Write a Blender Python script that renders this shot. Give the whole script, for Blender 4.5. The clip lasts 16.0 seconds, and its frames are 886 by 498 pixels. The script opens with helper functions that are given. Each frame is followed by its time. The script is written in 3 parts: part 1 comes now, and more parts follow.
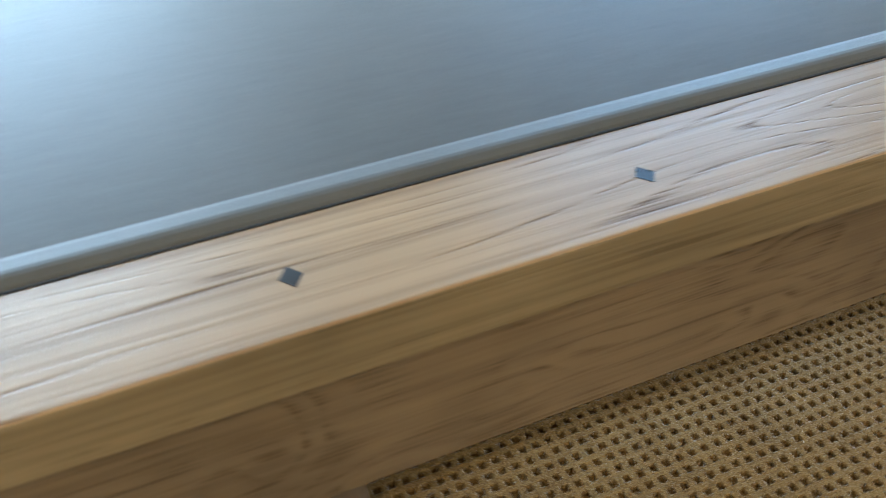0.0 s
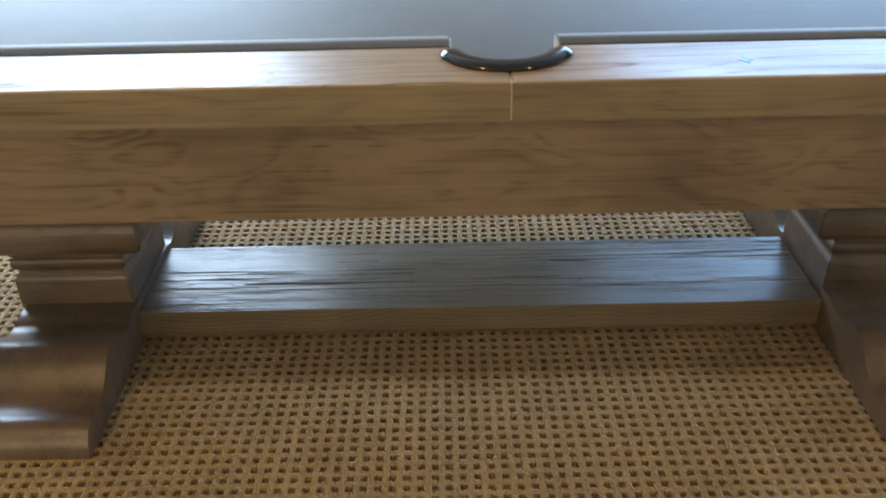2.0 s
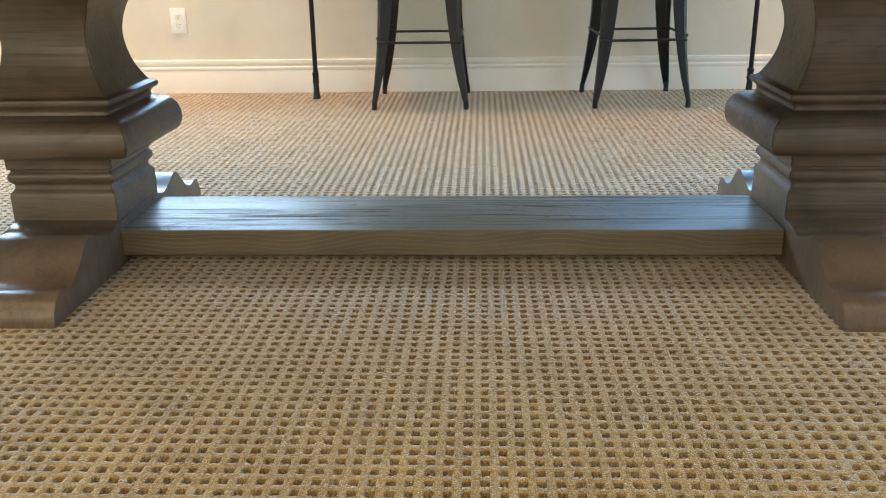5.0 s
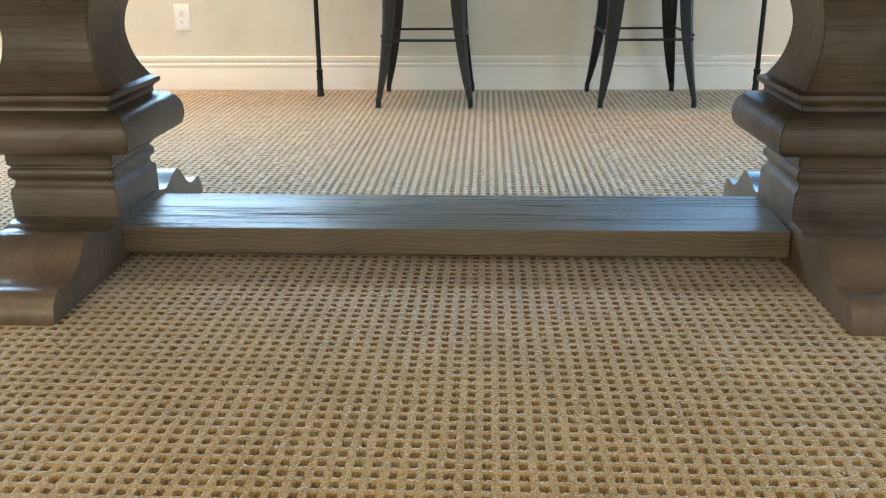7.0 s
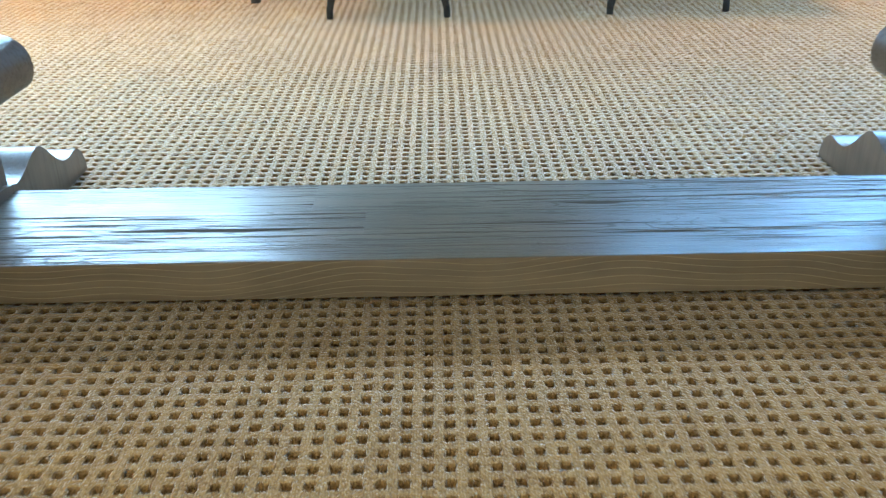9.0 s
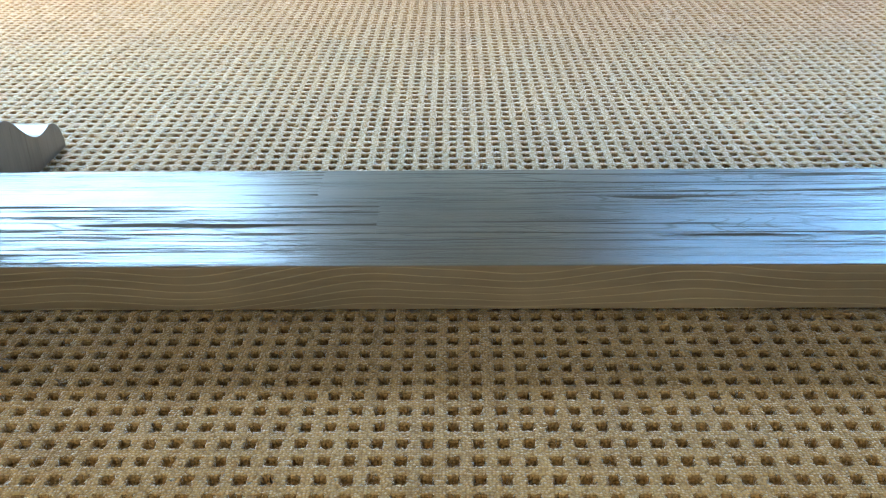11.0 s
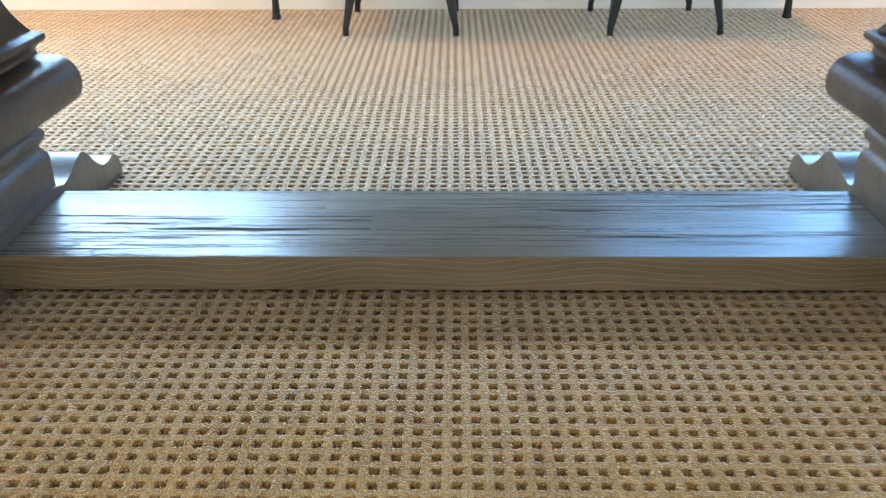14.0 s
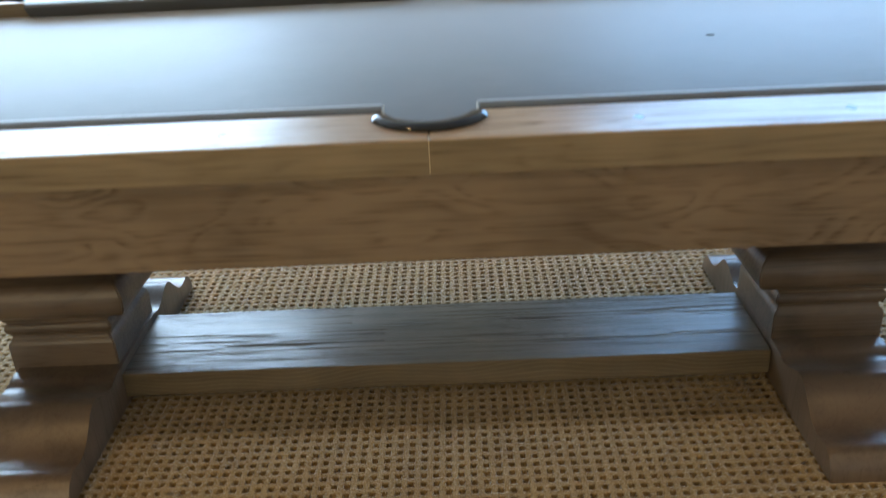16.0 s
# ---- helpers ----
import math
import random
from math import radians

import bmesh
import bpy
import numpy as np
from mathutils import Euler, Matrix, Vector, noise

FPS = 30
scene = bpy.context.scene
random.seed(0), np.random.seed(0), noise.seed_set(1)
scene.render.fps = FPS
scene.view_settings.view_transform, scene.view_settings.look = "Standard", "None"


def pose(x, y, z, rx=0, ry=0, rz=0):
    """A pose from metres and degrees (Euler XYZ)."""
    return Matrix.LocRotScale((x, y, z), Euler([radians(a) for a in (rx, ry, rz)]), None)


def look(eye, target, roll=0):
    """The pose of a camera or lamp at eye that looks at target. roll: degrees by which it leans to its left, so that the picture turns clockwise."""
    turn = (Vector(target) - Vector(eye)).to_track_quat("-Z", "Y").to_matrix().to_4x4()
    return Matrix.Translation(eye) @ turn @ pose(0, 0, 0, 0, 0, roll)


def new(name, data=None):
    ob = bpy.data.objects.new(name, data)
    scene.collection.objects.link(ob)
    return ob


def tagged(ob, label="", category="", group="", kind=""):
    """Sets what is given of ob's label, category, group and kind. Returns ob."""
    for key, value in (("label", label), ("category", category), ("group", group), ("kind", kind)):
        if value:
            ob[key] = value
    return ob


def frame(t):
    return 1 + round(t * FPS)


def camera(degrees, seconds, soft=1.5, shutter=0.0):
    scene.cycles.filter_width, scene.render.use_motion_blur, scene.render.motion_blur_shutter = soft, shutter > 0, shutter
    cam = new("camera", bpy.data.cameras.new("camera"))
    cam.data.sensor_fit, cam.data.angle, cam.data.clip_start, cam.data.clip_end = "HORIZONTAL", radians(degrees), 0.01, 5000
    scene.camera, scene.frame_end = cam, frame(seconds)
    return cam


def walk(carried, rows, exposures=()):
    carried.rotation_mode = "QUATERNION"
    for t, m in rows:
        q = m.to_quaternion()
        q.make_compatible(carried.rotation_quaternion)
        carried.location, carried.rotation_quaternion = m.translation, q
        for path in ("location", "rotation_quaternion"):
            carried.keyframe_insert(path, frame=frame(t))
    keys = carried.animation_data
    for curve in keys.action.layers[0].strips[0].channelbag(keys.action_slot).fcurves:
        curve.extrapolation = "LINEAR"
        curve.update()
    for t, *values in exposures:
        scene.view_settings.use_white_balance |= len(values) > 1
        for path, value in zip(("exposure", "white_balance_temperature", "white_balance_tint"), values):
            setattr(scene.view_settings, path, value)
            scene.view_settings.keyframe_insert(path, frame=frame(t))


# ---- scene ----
cam = camera(53.1, 16.0, soft=1.2, shutter=0.35)
PATH = [
    (0, (-0.911, -1.036, 1.157), (-0.33, 0.456, -0.042), -3.3),
    (0.5, (-0.666, -1.125, 1.157), (-0.312, 0.421, -0.06), -2.9),
    (1, (-0.355, -1.221, 1.174), (-0.311, 0.388, -0.011), -3.6),
    (1.5, (-0.167, -1.373, 1.165), (-0.189, 0.304, 0.078), -1.7),
    (2, (-0.076, -1.569, 1.14), (-0.086, 0.148, 0.115), -1.3),
    (2.5, (-0.004, -1.705, 0.977), (-0.033, 0.053, 0.023), -1.2),
    (3, (0.025, -1.795, 0.833), (-0.009, 0.079, 0.137), -0.8),
    (3.5, (0.057, -1.86, 0.776), (0.002, 0.038, 0.146), -1.1),
    (4, (0.073, -1.892, 0.735), (0.011, -0.003, 0.08), -1.3),
    (4.5, (0.065, -1.869, 0.68), (-0.015, 0.017, 0.019), -1.2),
    (7, (0.064, -1.84, 0.672), (-0.032, 0.044, 0.008), -0.5),
    (7.5, (0.012, -1.781, 0.711), (-0.098, 0.097, 0.032), -0.9),
    (8, (-0.035, -1.617, 0.725), (-0.107, 0.235, -0.027), -1.2),
    (8.5, (-0.025, -1.407, 0.698), (-0.042, 0.41, -0.138), -1.0),
    (9, (-0.037, -1.108, 0.641), (-0.033, 0.675, -0.265), -1.0),
    (9.5, (-0.055, -0.977, 0.624), (-0.059, 0.773, -0.344), -1.0),
    (12, (-0.053, -0.903, 0.567), (-0.093, 0.855, -0.385), -0.8),
    (12.5, (-0.061, -0.914, 0.569), (-0.113, 0.853, -0.366), -1.2),
    (13, (-0.069, -0.985, 0.601), (-0.106, 0.793, -0.313), -1.1),
    (13.5, (-0.035, -1.093, 0.634), (-0.053, 0.69, -0.27), -0.7),
    (14, (-0.01, -1.268, 0.705), (-0.035, 0.525, -0.182), -0.3),
    (14.5, (0.055, -1.489, 0.792), (0.003, 0.37, 0.055), -0.9),
    (15, (0.057, -1.671, 0.837), (0.018, 0.246, 0.265), -1.4),
    (15.5, (0.044, -1.655, 0.926), (-0.039, 0.215, 0.223), -2.7),
    (15.8, (0.04, -1.675, 1.048), (-0.024, 0.139, 0.209), -2.9),
    (16, (0.036, -1.7, 1.146), (-0.005, 0.108, 0.291), -2.9),
]
EXPOSURE = [(0, -0.82, 5810, 1), (0.5, -0.8, 6110, 4), (1.0, -0.64, 6410, 8), (1.5, -0.92, 6610, 11), (2.0, -0.98, 6260, 9), (2.5, -0.84, 5640, 7), (3.0, -0.78, 5590, 7), (3.5, -0.48, 5540, 6), (4.0, -0.4, 5540, 4), (7.0, -0.38, 5390, 0),
            (8.5, -0.08, 5140, -2), (9.5, -0.1, 5140, -4), (12.5, -0.08, 5190, 1), (13.5, -0.08, 5190, 2), (15.0, -0.12, 5090, 1), (15.5, -1.0, 5390, 4), (16.0, -1.1, 5990, 6)]
walk(cam, [(t, look(eye, target, roll)) for t, eye, target, roll in PATH], EXPOSURE)

# ---- light ----
world = bpy.data.worlds.new("world")
scene.world = world
world.use_nodes = True
wn = world.node_tree.nodes
sky = wn.new("ShaderNodeTexSky")
sky.sky_type, sky.sun_disc = "NISHITA", False
sky.sun_elevation, sky.sun_rotation = radians(35), radians(200)
world.node_tree.links.new(sky.outputs[0], wn["Background"].inputs[0])
wn["Background"].inputs[1].default_value = 0.1


def window_light(name, at, turn, wide, high, watts, colour):
    lamp = bpy.data.lights.new(name, "AREA")
    lamp.shape, lamp.size, lamp.size_y, lamp.energy, lamp.color = "RECTANGLE", wide, high, watts, colour
    ob = new(name, lamp)
    ob.matrix_world = pose(*at, *turn)
    return ob


window_light("daylight_north_left", (-1.95, 2.78, 1.90), (-90, 0, 0), 2.7, 1.8, 600, (0.59, 0.78, 1.0))
window_light("daylight_north_right", (1.90, 2.78, 1.90), (-90, 0, 0), 2.7, 1.8, 360, (0.36, 0.62, 1.0))
window_light("daylight_east", (4.38, -0.25, 1.10), (0, 90, 0), 2.0, 1.6, 100, (0.82, 0.89, 1.0))
window_light("daylight_west", (-4.38, -0.25, 1.10), (0, -90, 0), 2.0, 1.6, 45, (1.0, 0.90, 0.74))
window_light("daylight_south", (-1.35, -4.78, 1.35), (90, 0, 0), 4.3, 1.9, 110, (1.0, 0.68, 0.28))
WARM, AMBER = (1.0, 0.62, 0.23), (1.0, 0.50, 0.18)
DOWNLIGHTS = [(-1.6, -2.15, 32, WARM), (1.4, -2.15, 14, WARM), (-1.6, 2.0, 36, AMBER), (1.4, 2.0, 22, AMBER)]
for dx, dy, watts, tint in DOWNLIGHTS:
    lit = window_light("downlight", (dx, dy, 2.735), (0, 0, 0), 0.17, 0.17, watts, tint).data
    lit.shape, lit.spread = "DISK", radians(180 if dy < 0 else 90)


# ---- materials ----
class Nodes:
    """A small builder for a node material."""

    def __init__(self, name):
        self.mat = bpy.data.materials.new(name)
        self.mat.use_nodes = True
        self.tree = self.mat.node_tree
        self.bsdf = self.tree.nodes["Principled BSDF"]

    def put(self, kind, **values):
        n = self.tree.nodes.new(kind)
        for k, v in values.items():
            setattr(n, k, v)
        return n

    def link(self, a, b):
        self.tree.links.new(a, b)

    def coords(self, scale, shift=0.0):
        co = self.put("ShaderNodeTexCoord")
        mp = self.put("ShaderNodeMapping")
        mp.inputs["Scale"].default_value = scale
        if shift:
            info = self.put("ShaderNodeObjectInfo")
            m = self.put("ShaderNodeMath", operation="MULTIPLY")
            m.inputs[1].default_value = shift
            self.link(info.outputs["Random"], m.inputs[0])
            self.link(m.outputs[0], mp.inputs["Location"])
        self.link(co.outputs["Object"], mp.inputs["Vector"])
        return mp.outputs[0]

    def noise(self, vec, scale, detail=2.0, rough=0.5, distortion=0.0):
        n = self.put("ShaderNodeTexNoise")
        n.inputs["Scale"].default_value, n.inputs["Detail"].default_value = scale, detail
        n.inputs["Roughness"].default_value, n.inputs["Distortion"].default_value = rough, distortion
        self.link(vec, n.inputs["Vector"])
        return n.outputs["Fac"]

    def math(self, op, a, b=None, c=None):
        n = self.put("ShaderNodeMath", operation=op)
        for i, v in enumerate((a, b, c)):
            if v is None:
                continue
            if isinstance(v, (int, float)):
                n.inputs[i].default_value = v
            else:
                self.link(v, n.inputs[i])
        return n.outputs[0]

    def ramp(self, fac, stops):
        n = self.put("ShaderNodeValToRGB")
        el = n.color_ramp.elements
        while len(el) < len(stops):
            el.new(0.5)
        for e, (p, c) in zip(el, stops):
            e.position = p
            e.color = (*c, 1) if isinstance(c, tuple) else (c, c, c, 1)
        self.link(fac, n.inputs[0])
        return n.outputs[0]

    def mix(self, fac, a, b, mode="MIX"):
        n = self.put("ShaderNodeMix", data_type="RGBA", blend_type=mode)
        for sock, v in ((n.inputs[0], fac), (n.inputs[6], a), (n.inputs[7], b)):
            if isinstance(v, (int, float)):
                sock.default_value = v
            elif isinstance(v, tuple):
                sock.default_value = (*v, 1)
            else:
                self.link(v, sock)
        return n.outputs[2]

    def bump(self, height, strength, distance):
        n = self.put("ShaderNodeBump")
        n.inputs["Strength"].default_value, n.inputs["Distance"].default_value = strength, distance
        self.link(height, n.inputs["Height"])
        self.link(n.outputs[0], self.bsdf.inputs["Normal"])

    def set(self, **values):
        for k, v in values.items():
            sock = self.bsdf.inputs[k.replace("_", " ")]
            if isinstance(v, (int, float)):
                sock.default_value = v
            elif isinstance(v, tuple):
                sock.default_value = (*v, 1)
            else:
                self.link(v, sock)
        return self.mat


def oak(name, axis, light, dark, gloss=0.34, contrast=1.0, rings=1.0, count=17.0, mottle=0.5, shine=1.0, streaks=0.45, across=8.0, along=0.9, warp=0.25, soft=False):
    """Open-grained oak with the growth rings running along one axis."""
    n = Nodes(name)
    ring = n.coords(tuple(along if i == axis else across for i in range(3)), 40)
    fine = n.coords(tuple(5.0 if i == axis else 330.0 for i in range(3)), 40)
    streak = n.coords(tuple(1.6 if i == axis else 60.0 for i in range(3)), 40)
    plain = n.coords((1, 1, 1), 30)
    hill = n.noise(ring, 1.0, 1.2, 0.45, warp)
    lines = n.math("FRACT", n.math("MULTIPLY", hill, count))
    late = n.ramp(lines, [(0.0, 0.2), (0.06, 0.0), (0.78, 0.05), (0.93, 1.0), (1.0, 0.2)] if not soft else [(0.0, 0.75), (0.22, 0.08), (0.55, 0.22), (0.95, 0.85), (1.0, 0.75)])
    pores = n.ramp(n.noise(fine, 1.0, 2.0, 0.6), [(0.42, 0.0), (0.66, 1.0)])
    flecks = n.ramp(n.noise(n.coords(tuple(2.6 if i == axis else 150.0 for i in range(3)), 40), 1.0, 3.0, 0.65), [(0.46, 0.0), (0.68, 1.0)])
    bands = n.noise(streak, 1.0, 2.0, 0.55)
    patch = n.noise(plain, 5.0, 3.0, 0.6)
    vein = n.math("MULTIPLY", n.math("MULTIPLY", late, 0.15 + 0.85 * rings), n.math("ADD", n.math("MULTIPLY", pores, 0.85), 0.15))
    vein = n.math("MAXIMUM", vein, n.math("MULTIPLY", flecks, streaks))
    tone = n.math("ADD", n.math("MULTIPLY", vein, 0.66 * contrast), n.math("MULTIPLY", bands, 0.5 * contrast))
    tone = n.math("ADD", tone, n.math("MULTIPLY", n.math("SUBTRACT", patch, 0.5), mottle))
    colour = n.ramp(tone, [(0.12, light), (0.95, dark)])
    rough = n.math("ADD", n.math("MULTIPLY", vein, 0.22), n.math("ADD", gloss, n.math("MULTIPLY", n.math("SUBTRACT", patch, 0.5), 0.2)))
    n.bump(n.math("ADD", n.math("MULTIPLY", vein, -1.0), n.math("MULTIPLY", bands, -0.5)), 0.4, 0.0012)
    level = n.math("MULTIPLY", n.math("SUBTRACT", 0.55, n.math("MULTIPLY", vein, 0.5)), shine)
    return n.set(Base_Color=colour, Roughness=rough, Specular_IOR_Level=level)


RAIL_LIGHT, RAIL_DARK = (0.45, 0.310, 0.180), (0.120, 0.070, 0.038)
BODY_LIGHT, BODY_DARK = (0.180, 0.134, 0.090), (0.036, 0.025, 0.016)
wood_rail = oak("oak_rail", 0, RAIL_LIGHT, RAIL_DARK, 0.36, 1.15, 0.85, 16.0, 0.4, 0.8, 0.30, 8.5, 1.2, warp=0.35)
wood_rail_end = oak("oak_rail_end", 1, RAIL_LIGHT, RAIL_DARK, 0.36, 1.15, 0.85, 16.0, 0.4, 0.8, 0.30, 8.5, 1.2, warp=0.35)
# Rail oak again, with the shade of upright faces put into the colour.
wood_rail_shaded = oak("oak_rail_shaded", 0, (0.225, 0.178, 0.112), (0.060, 0.045, 0.027), 0.40, 0.9, 0.6, 16.0, 0.8, 0.8, 0.35, 9.0, 1.8, soft=True)
wood_x = oak("oak_stained_long", 0, BODY_LIGHT, BODY_DARK, 0.40, 0.85, 0.9, 7.0, 1.1, 0.9, 0.34, 14.0, 4.2, warp=1.0, soft=True)
wood_y = oak("oak_stained_cross", 1, BODY_LIGHT, BODY_DARK, 0.38, 0.8, 0.6, 14.0, 0.6, 0.8)
wood_post = oak("oak_post", 0, (0.135, 0.098, 0.066), (0.018, 0.013, 0.009), 0.34, 0.9, 0.30, 12.0, 1.7, 1.3, 0.32)
wood_foot = oak("oak_foot", 2, (0.150, 0.107, 0.073), (0.026, 0.018, 0.012), 0.31, 0.8, 0.30, 9.0, 1.8, 1.3, 0.20)


def limed_oak(name, wood, lime, unlit, gloss=0.31):
    """Polished oak with pale filler in its open pores; on the top, pores that miss the reflected light are painted
    dark.
    """
    n = Nodes(name)
    hill = n.noise(n.coords((2.2, 20.0, 15.0), 23), 1.0, 1.5, 0.45, 0.3)
    late = n.ramp(n.math("FRACT", n.math("MULTIPLY", hill, 17.0)), [(0.78, 0.0), (0.86, 1.0), (0.92, 1.0), (0.98, 0.0)])
    height = n.put("ShaderNodeSeparateXYZ")
    n.link(n.coords((1, 1, 1)), height.inputs[0])
    drift = n.math("MULTIPLY", n.noise(n.coords((2.6, 6.0, 6.0), 23), 1.0, 1.2, 0.5), 11.0)
    thin = n.ramp(n.math("FRACT", n.math("MULTIPLY_ADD", height.outputs["Z"], 105.0, drift)), [(0.82, 0.0), (0.89, 1.0), (0.92, 1.0), (0.97, 0.0)])
    broken = n.ramp(n.noise(n.coords((14.0, 400.0, 400.0), 23), 1.0, 2.0, 0.6), [(0.30, 0.0), (0.42, 1.0)])
    cracks = n.ramp(n.noise(n.coords((3.2, 330.0, 330.0), 23), 1.0, 2.5, 0.6, 0.1), [(0.545, 0.0), (0.60, 1.0)])
    zone = n.ramp(n.noise(n.coords((1.6, 9.0, 9.0), 23), 1.0, 2.0, 0.5), [(0.42, 0.22), (0.60, 1.0)])
    streak = n.ramp(n.noise(n.coords((2.0, 55.0, 55.0), 23), 1.0, 2.0, 0.55, 0.6), [(0.67, 0.0), (0.70, 1.0)])
    flat = n.put("ShaderNodeSeparateXYZ")
    n.link(n.put("ShaderNodeNewGeometry").outputs["Normal"], flat.inputs[0])
    upper = n.math("GREATER_THAN", flat.outputs["Z"], 0.6)
    on_top = n.math("MAXIMUM", n.math("MAXIMUM", n.math("MULTIPLY", n.math("MULTIPLY", late, zone), 0.45), n.math("MULTIPLY", cracks, zone)), streak)
    on_edge = n.math("MULTIPLY", thin, broken)
    pores = n.math("ADD", n.math("MULTIPLY", on_top, upper), n.math("MULTIPLY", on_edge, n.math("SUBTRACT", 1.0, upper)))
    patch = n.noise(n.coords((1, 1, 1)), 6.0, 3.0, 0.6)
    bands = n.noise(n.coords((1.5, 45.0, 45.0), 23), 1.0, 2.0, 0.55)
    fine = n.noise(n.coords((6.0, 300.0, 300.0), 23), 1.0, 2.0, 0.6)
    tone = n.math("ADD", n.math("MULTIPLY", bands, 0.4), n.math("ADD", n.math("MULTIPLY", patch, 0.4), n.math("MULTIPLY", fine, 0.2)))
    dark = tuple(c * 0.62 for c in wood)
    light = tuple(c * 1.3 for c in wood)
    # on the top, a dark colour replaces filler that catches no reflection
    filler = n.mix(upper, lime, unlit)
    colour = n.mix(n.math("MULTIPLY", pores, 0.7), n.ramp(tone, [(0.34, dark), (0.66, light)]), filler)
    rough = n.math("ADD", n.math("MULTIPLY", pores, 0.4), n.math("ADD", gloss, n.math("MULTIPLY", n.math("SUBTRACT", bands, 0.5), 0.10)))
    n.bump(n.math("ADD", n.math("MULTIPLY", pores, -1.0), n.math("MULTIPLY", bands, -0.12)), 0.6, 0.001)
    level = n.math("SUBTRACT", 0.62, n.math("MULTIPLY", pores, 0.60))
    return n.set(Base_Color=colour, Roughness=rough, Specular_IOR_Level=level)


wood_plank = limed_oak("oak_stretcher", (0.152, 0.119, 0.074), (0.35, 0.295, 0.19), (0.085, 0.067, 0.048))


def make_cloth():
    n = Nodes("grey_billiard_cloth")
    weave = n.coords((1, 1, 1))
    fuzz = n.noise(weave, 900.0, 2.0, 0.6)
    nap = n.noise(n.coords((14, 90, 90)), 1.0, 3.0, 0.6)
    soft = n.noise(weave, 6.0, 3.0)
    tone = n.math("ADD", n.math("MULTIPLY", fuzz, 0.35), n.math("ADD", n.math("MULTIPLY", nap, 0.3), n.math("MULTIPLY", soft, 0.35)))
    n.bump(n.math("ADD", fuzz, nap), 0.25, 0.0006)
    return n.set(Base_Color=n.ramp(tone, [(0.25, (0.092, 0.096, 0.096)), (0.75, (0.145, 0.149, 0.148))]), Roughness=0.56,
                 Specular_IOR_Level=0.19, Sheen_Weight=0.4, Sheen_Roughness=0.35)


def make_carpet(name, low, high, well_shade=None):
    n = Nodes(name)
    co = n.coords((1, 1, 1))
    loops = n.put("ShaderNodeTexVoronoi")
    loops.inputs["Scale"].default_value = 1 / 0.0031
    loops.inputs["Randomness"].default_value = 0.6
    n.link(co, loops.inputs["Vector"])
    blotch = n.noise(co, 7.0, 4.0, 0.6)
    yarn = n.noise(co, 190.0, 2.0, 0.6)
    # shade between the loops, put into the pile colour
    gap_shade = n.math("MULTIPLY", loops.outputs["Distance"], -0.75)
    tone = n.math("ADD", n.math("ADD", n.math("MULTIPLY", blotch, 0.5), n.math("MULTIPLY", yarn, 0.3)), n.math("ADD", gap_shade, 0.42))
    colour = n.ramp(tone, [(0.22, low), (0.72, high)])
    # flat dark squares take the place of the shaded wells
    if well_shade:
        sep = n.put("ShaderNodeSeparateXYZ")
        n.link(co, sep.inputs[0])
        near = [n.math("ABSOLUTE", n.math("SUBTRACT", n.math("FRACT", n.math("MULTIPLY_ADD", sep.outputs[k], 1 / 0.0248, shift)), 0.5)) for k, shift in (("X", 92.742), ("Y", 57.258))]
        square = n.math("LESS_THAN", n.math("MAXIMUM", *near), 0.23)
        colour = n.mix(square, colour, well_shade)
    n.bump(n.math("MULTIPLY", loops.outputs["Distance"], -1.0), 0.8, 0.0025)
    return n.set(Base_Color=colour, Roughness=0.75, Specular_IOR_Level=0.3, Sheen_Weight=0.9, Sheen_Roughness=0.34)


def paint(name, colour, rough=0.6, amount=0.06, scale=4.0, relief=0.08):
    n = Nodes(name)
    co = n.coords((1, 1, 1))
    soft = n.noise(co, scale, 4.0, 0.6)
    stipple = n.noise(co, 420.0, 2.0, 0.5)
    lo = tuple(c * (1 - amount) for c in colour)
    hi = tuple(min(1, c * (1 + amount)) for c in colour)
    n.bump(stipple, relief, 0.001)
    return n.set(Base_Color=n.ramp(soft, [(0.3, lo), (0.7, hi)]), Roughness=rough)


def black_metal(name, colour, rough, metallic=0.6):
    n = Nodes(name)
    co = n.coords((1, 1, 1), 10)
    wear = n.noise(co, 45.0, 4.0, 0.65)
    scuff = n.ramp(n.noise(co, 160.0, 3.0, 0.7), [(0.66, 0.0), (0.76, 1.0)])
    hi = tuple(min(1, c * 3 + 0.05) for c in colour)
    n.bump(wear, 0.1, 0.0008)
    return n.set(Base_Color=n.mix(n.math("MULTIPLY", scuff, 0.35), colour, hi), Roughness=n.ramp(wear, [(0.3, rough * 0.8), (0.7, min(1.0, rough * 1.3))]), Metallic=metallic)


cloth = make_cloth()
carpet = make_carpet("loop_pile_carpet", (0.260, 0.165, 0.060), (0.550, 0.383, 0.154))
carpet_outer = make_carpet("loop_pile_carpet_outer", (0.260, 0.165, 0.060), (0.550, 0.383, 0.154), (0.12, 0.075, 0.032))
# yarn of the wells, with the shade inside them put into the colour
carpet_well_shade = make_carpet("shaded_well_yarn", (0.145, 0.086, 0.031), (0.38, 0.245, 0.093))
wall_paint = paint("beige_wall_paint", (0.67, 0.620, 0.510), 0.7)
trim_paint = paint("cream_trim_paint", (0.80, 0.76, 0.68), 0.4, 0.03)
ceiling_paint = paint("white_ceiling_paint", (0.78, 0.76, 0.72), 0.8)
plate_plastic = paint("white_plastic", (0.82, 0.80, 0.76), 0.35, 0.02)
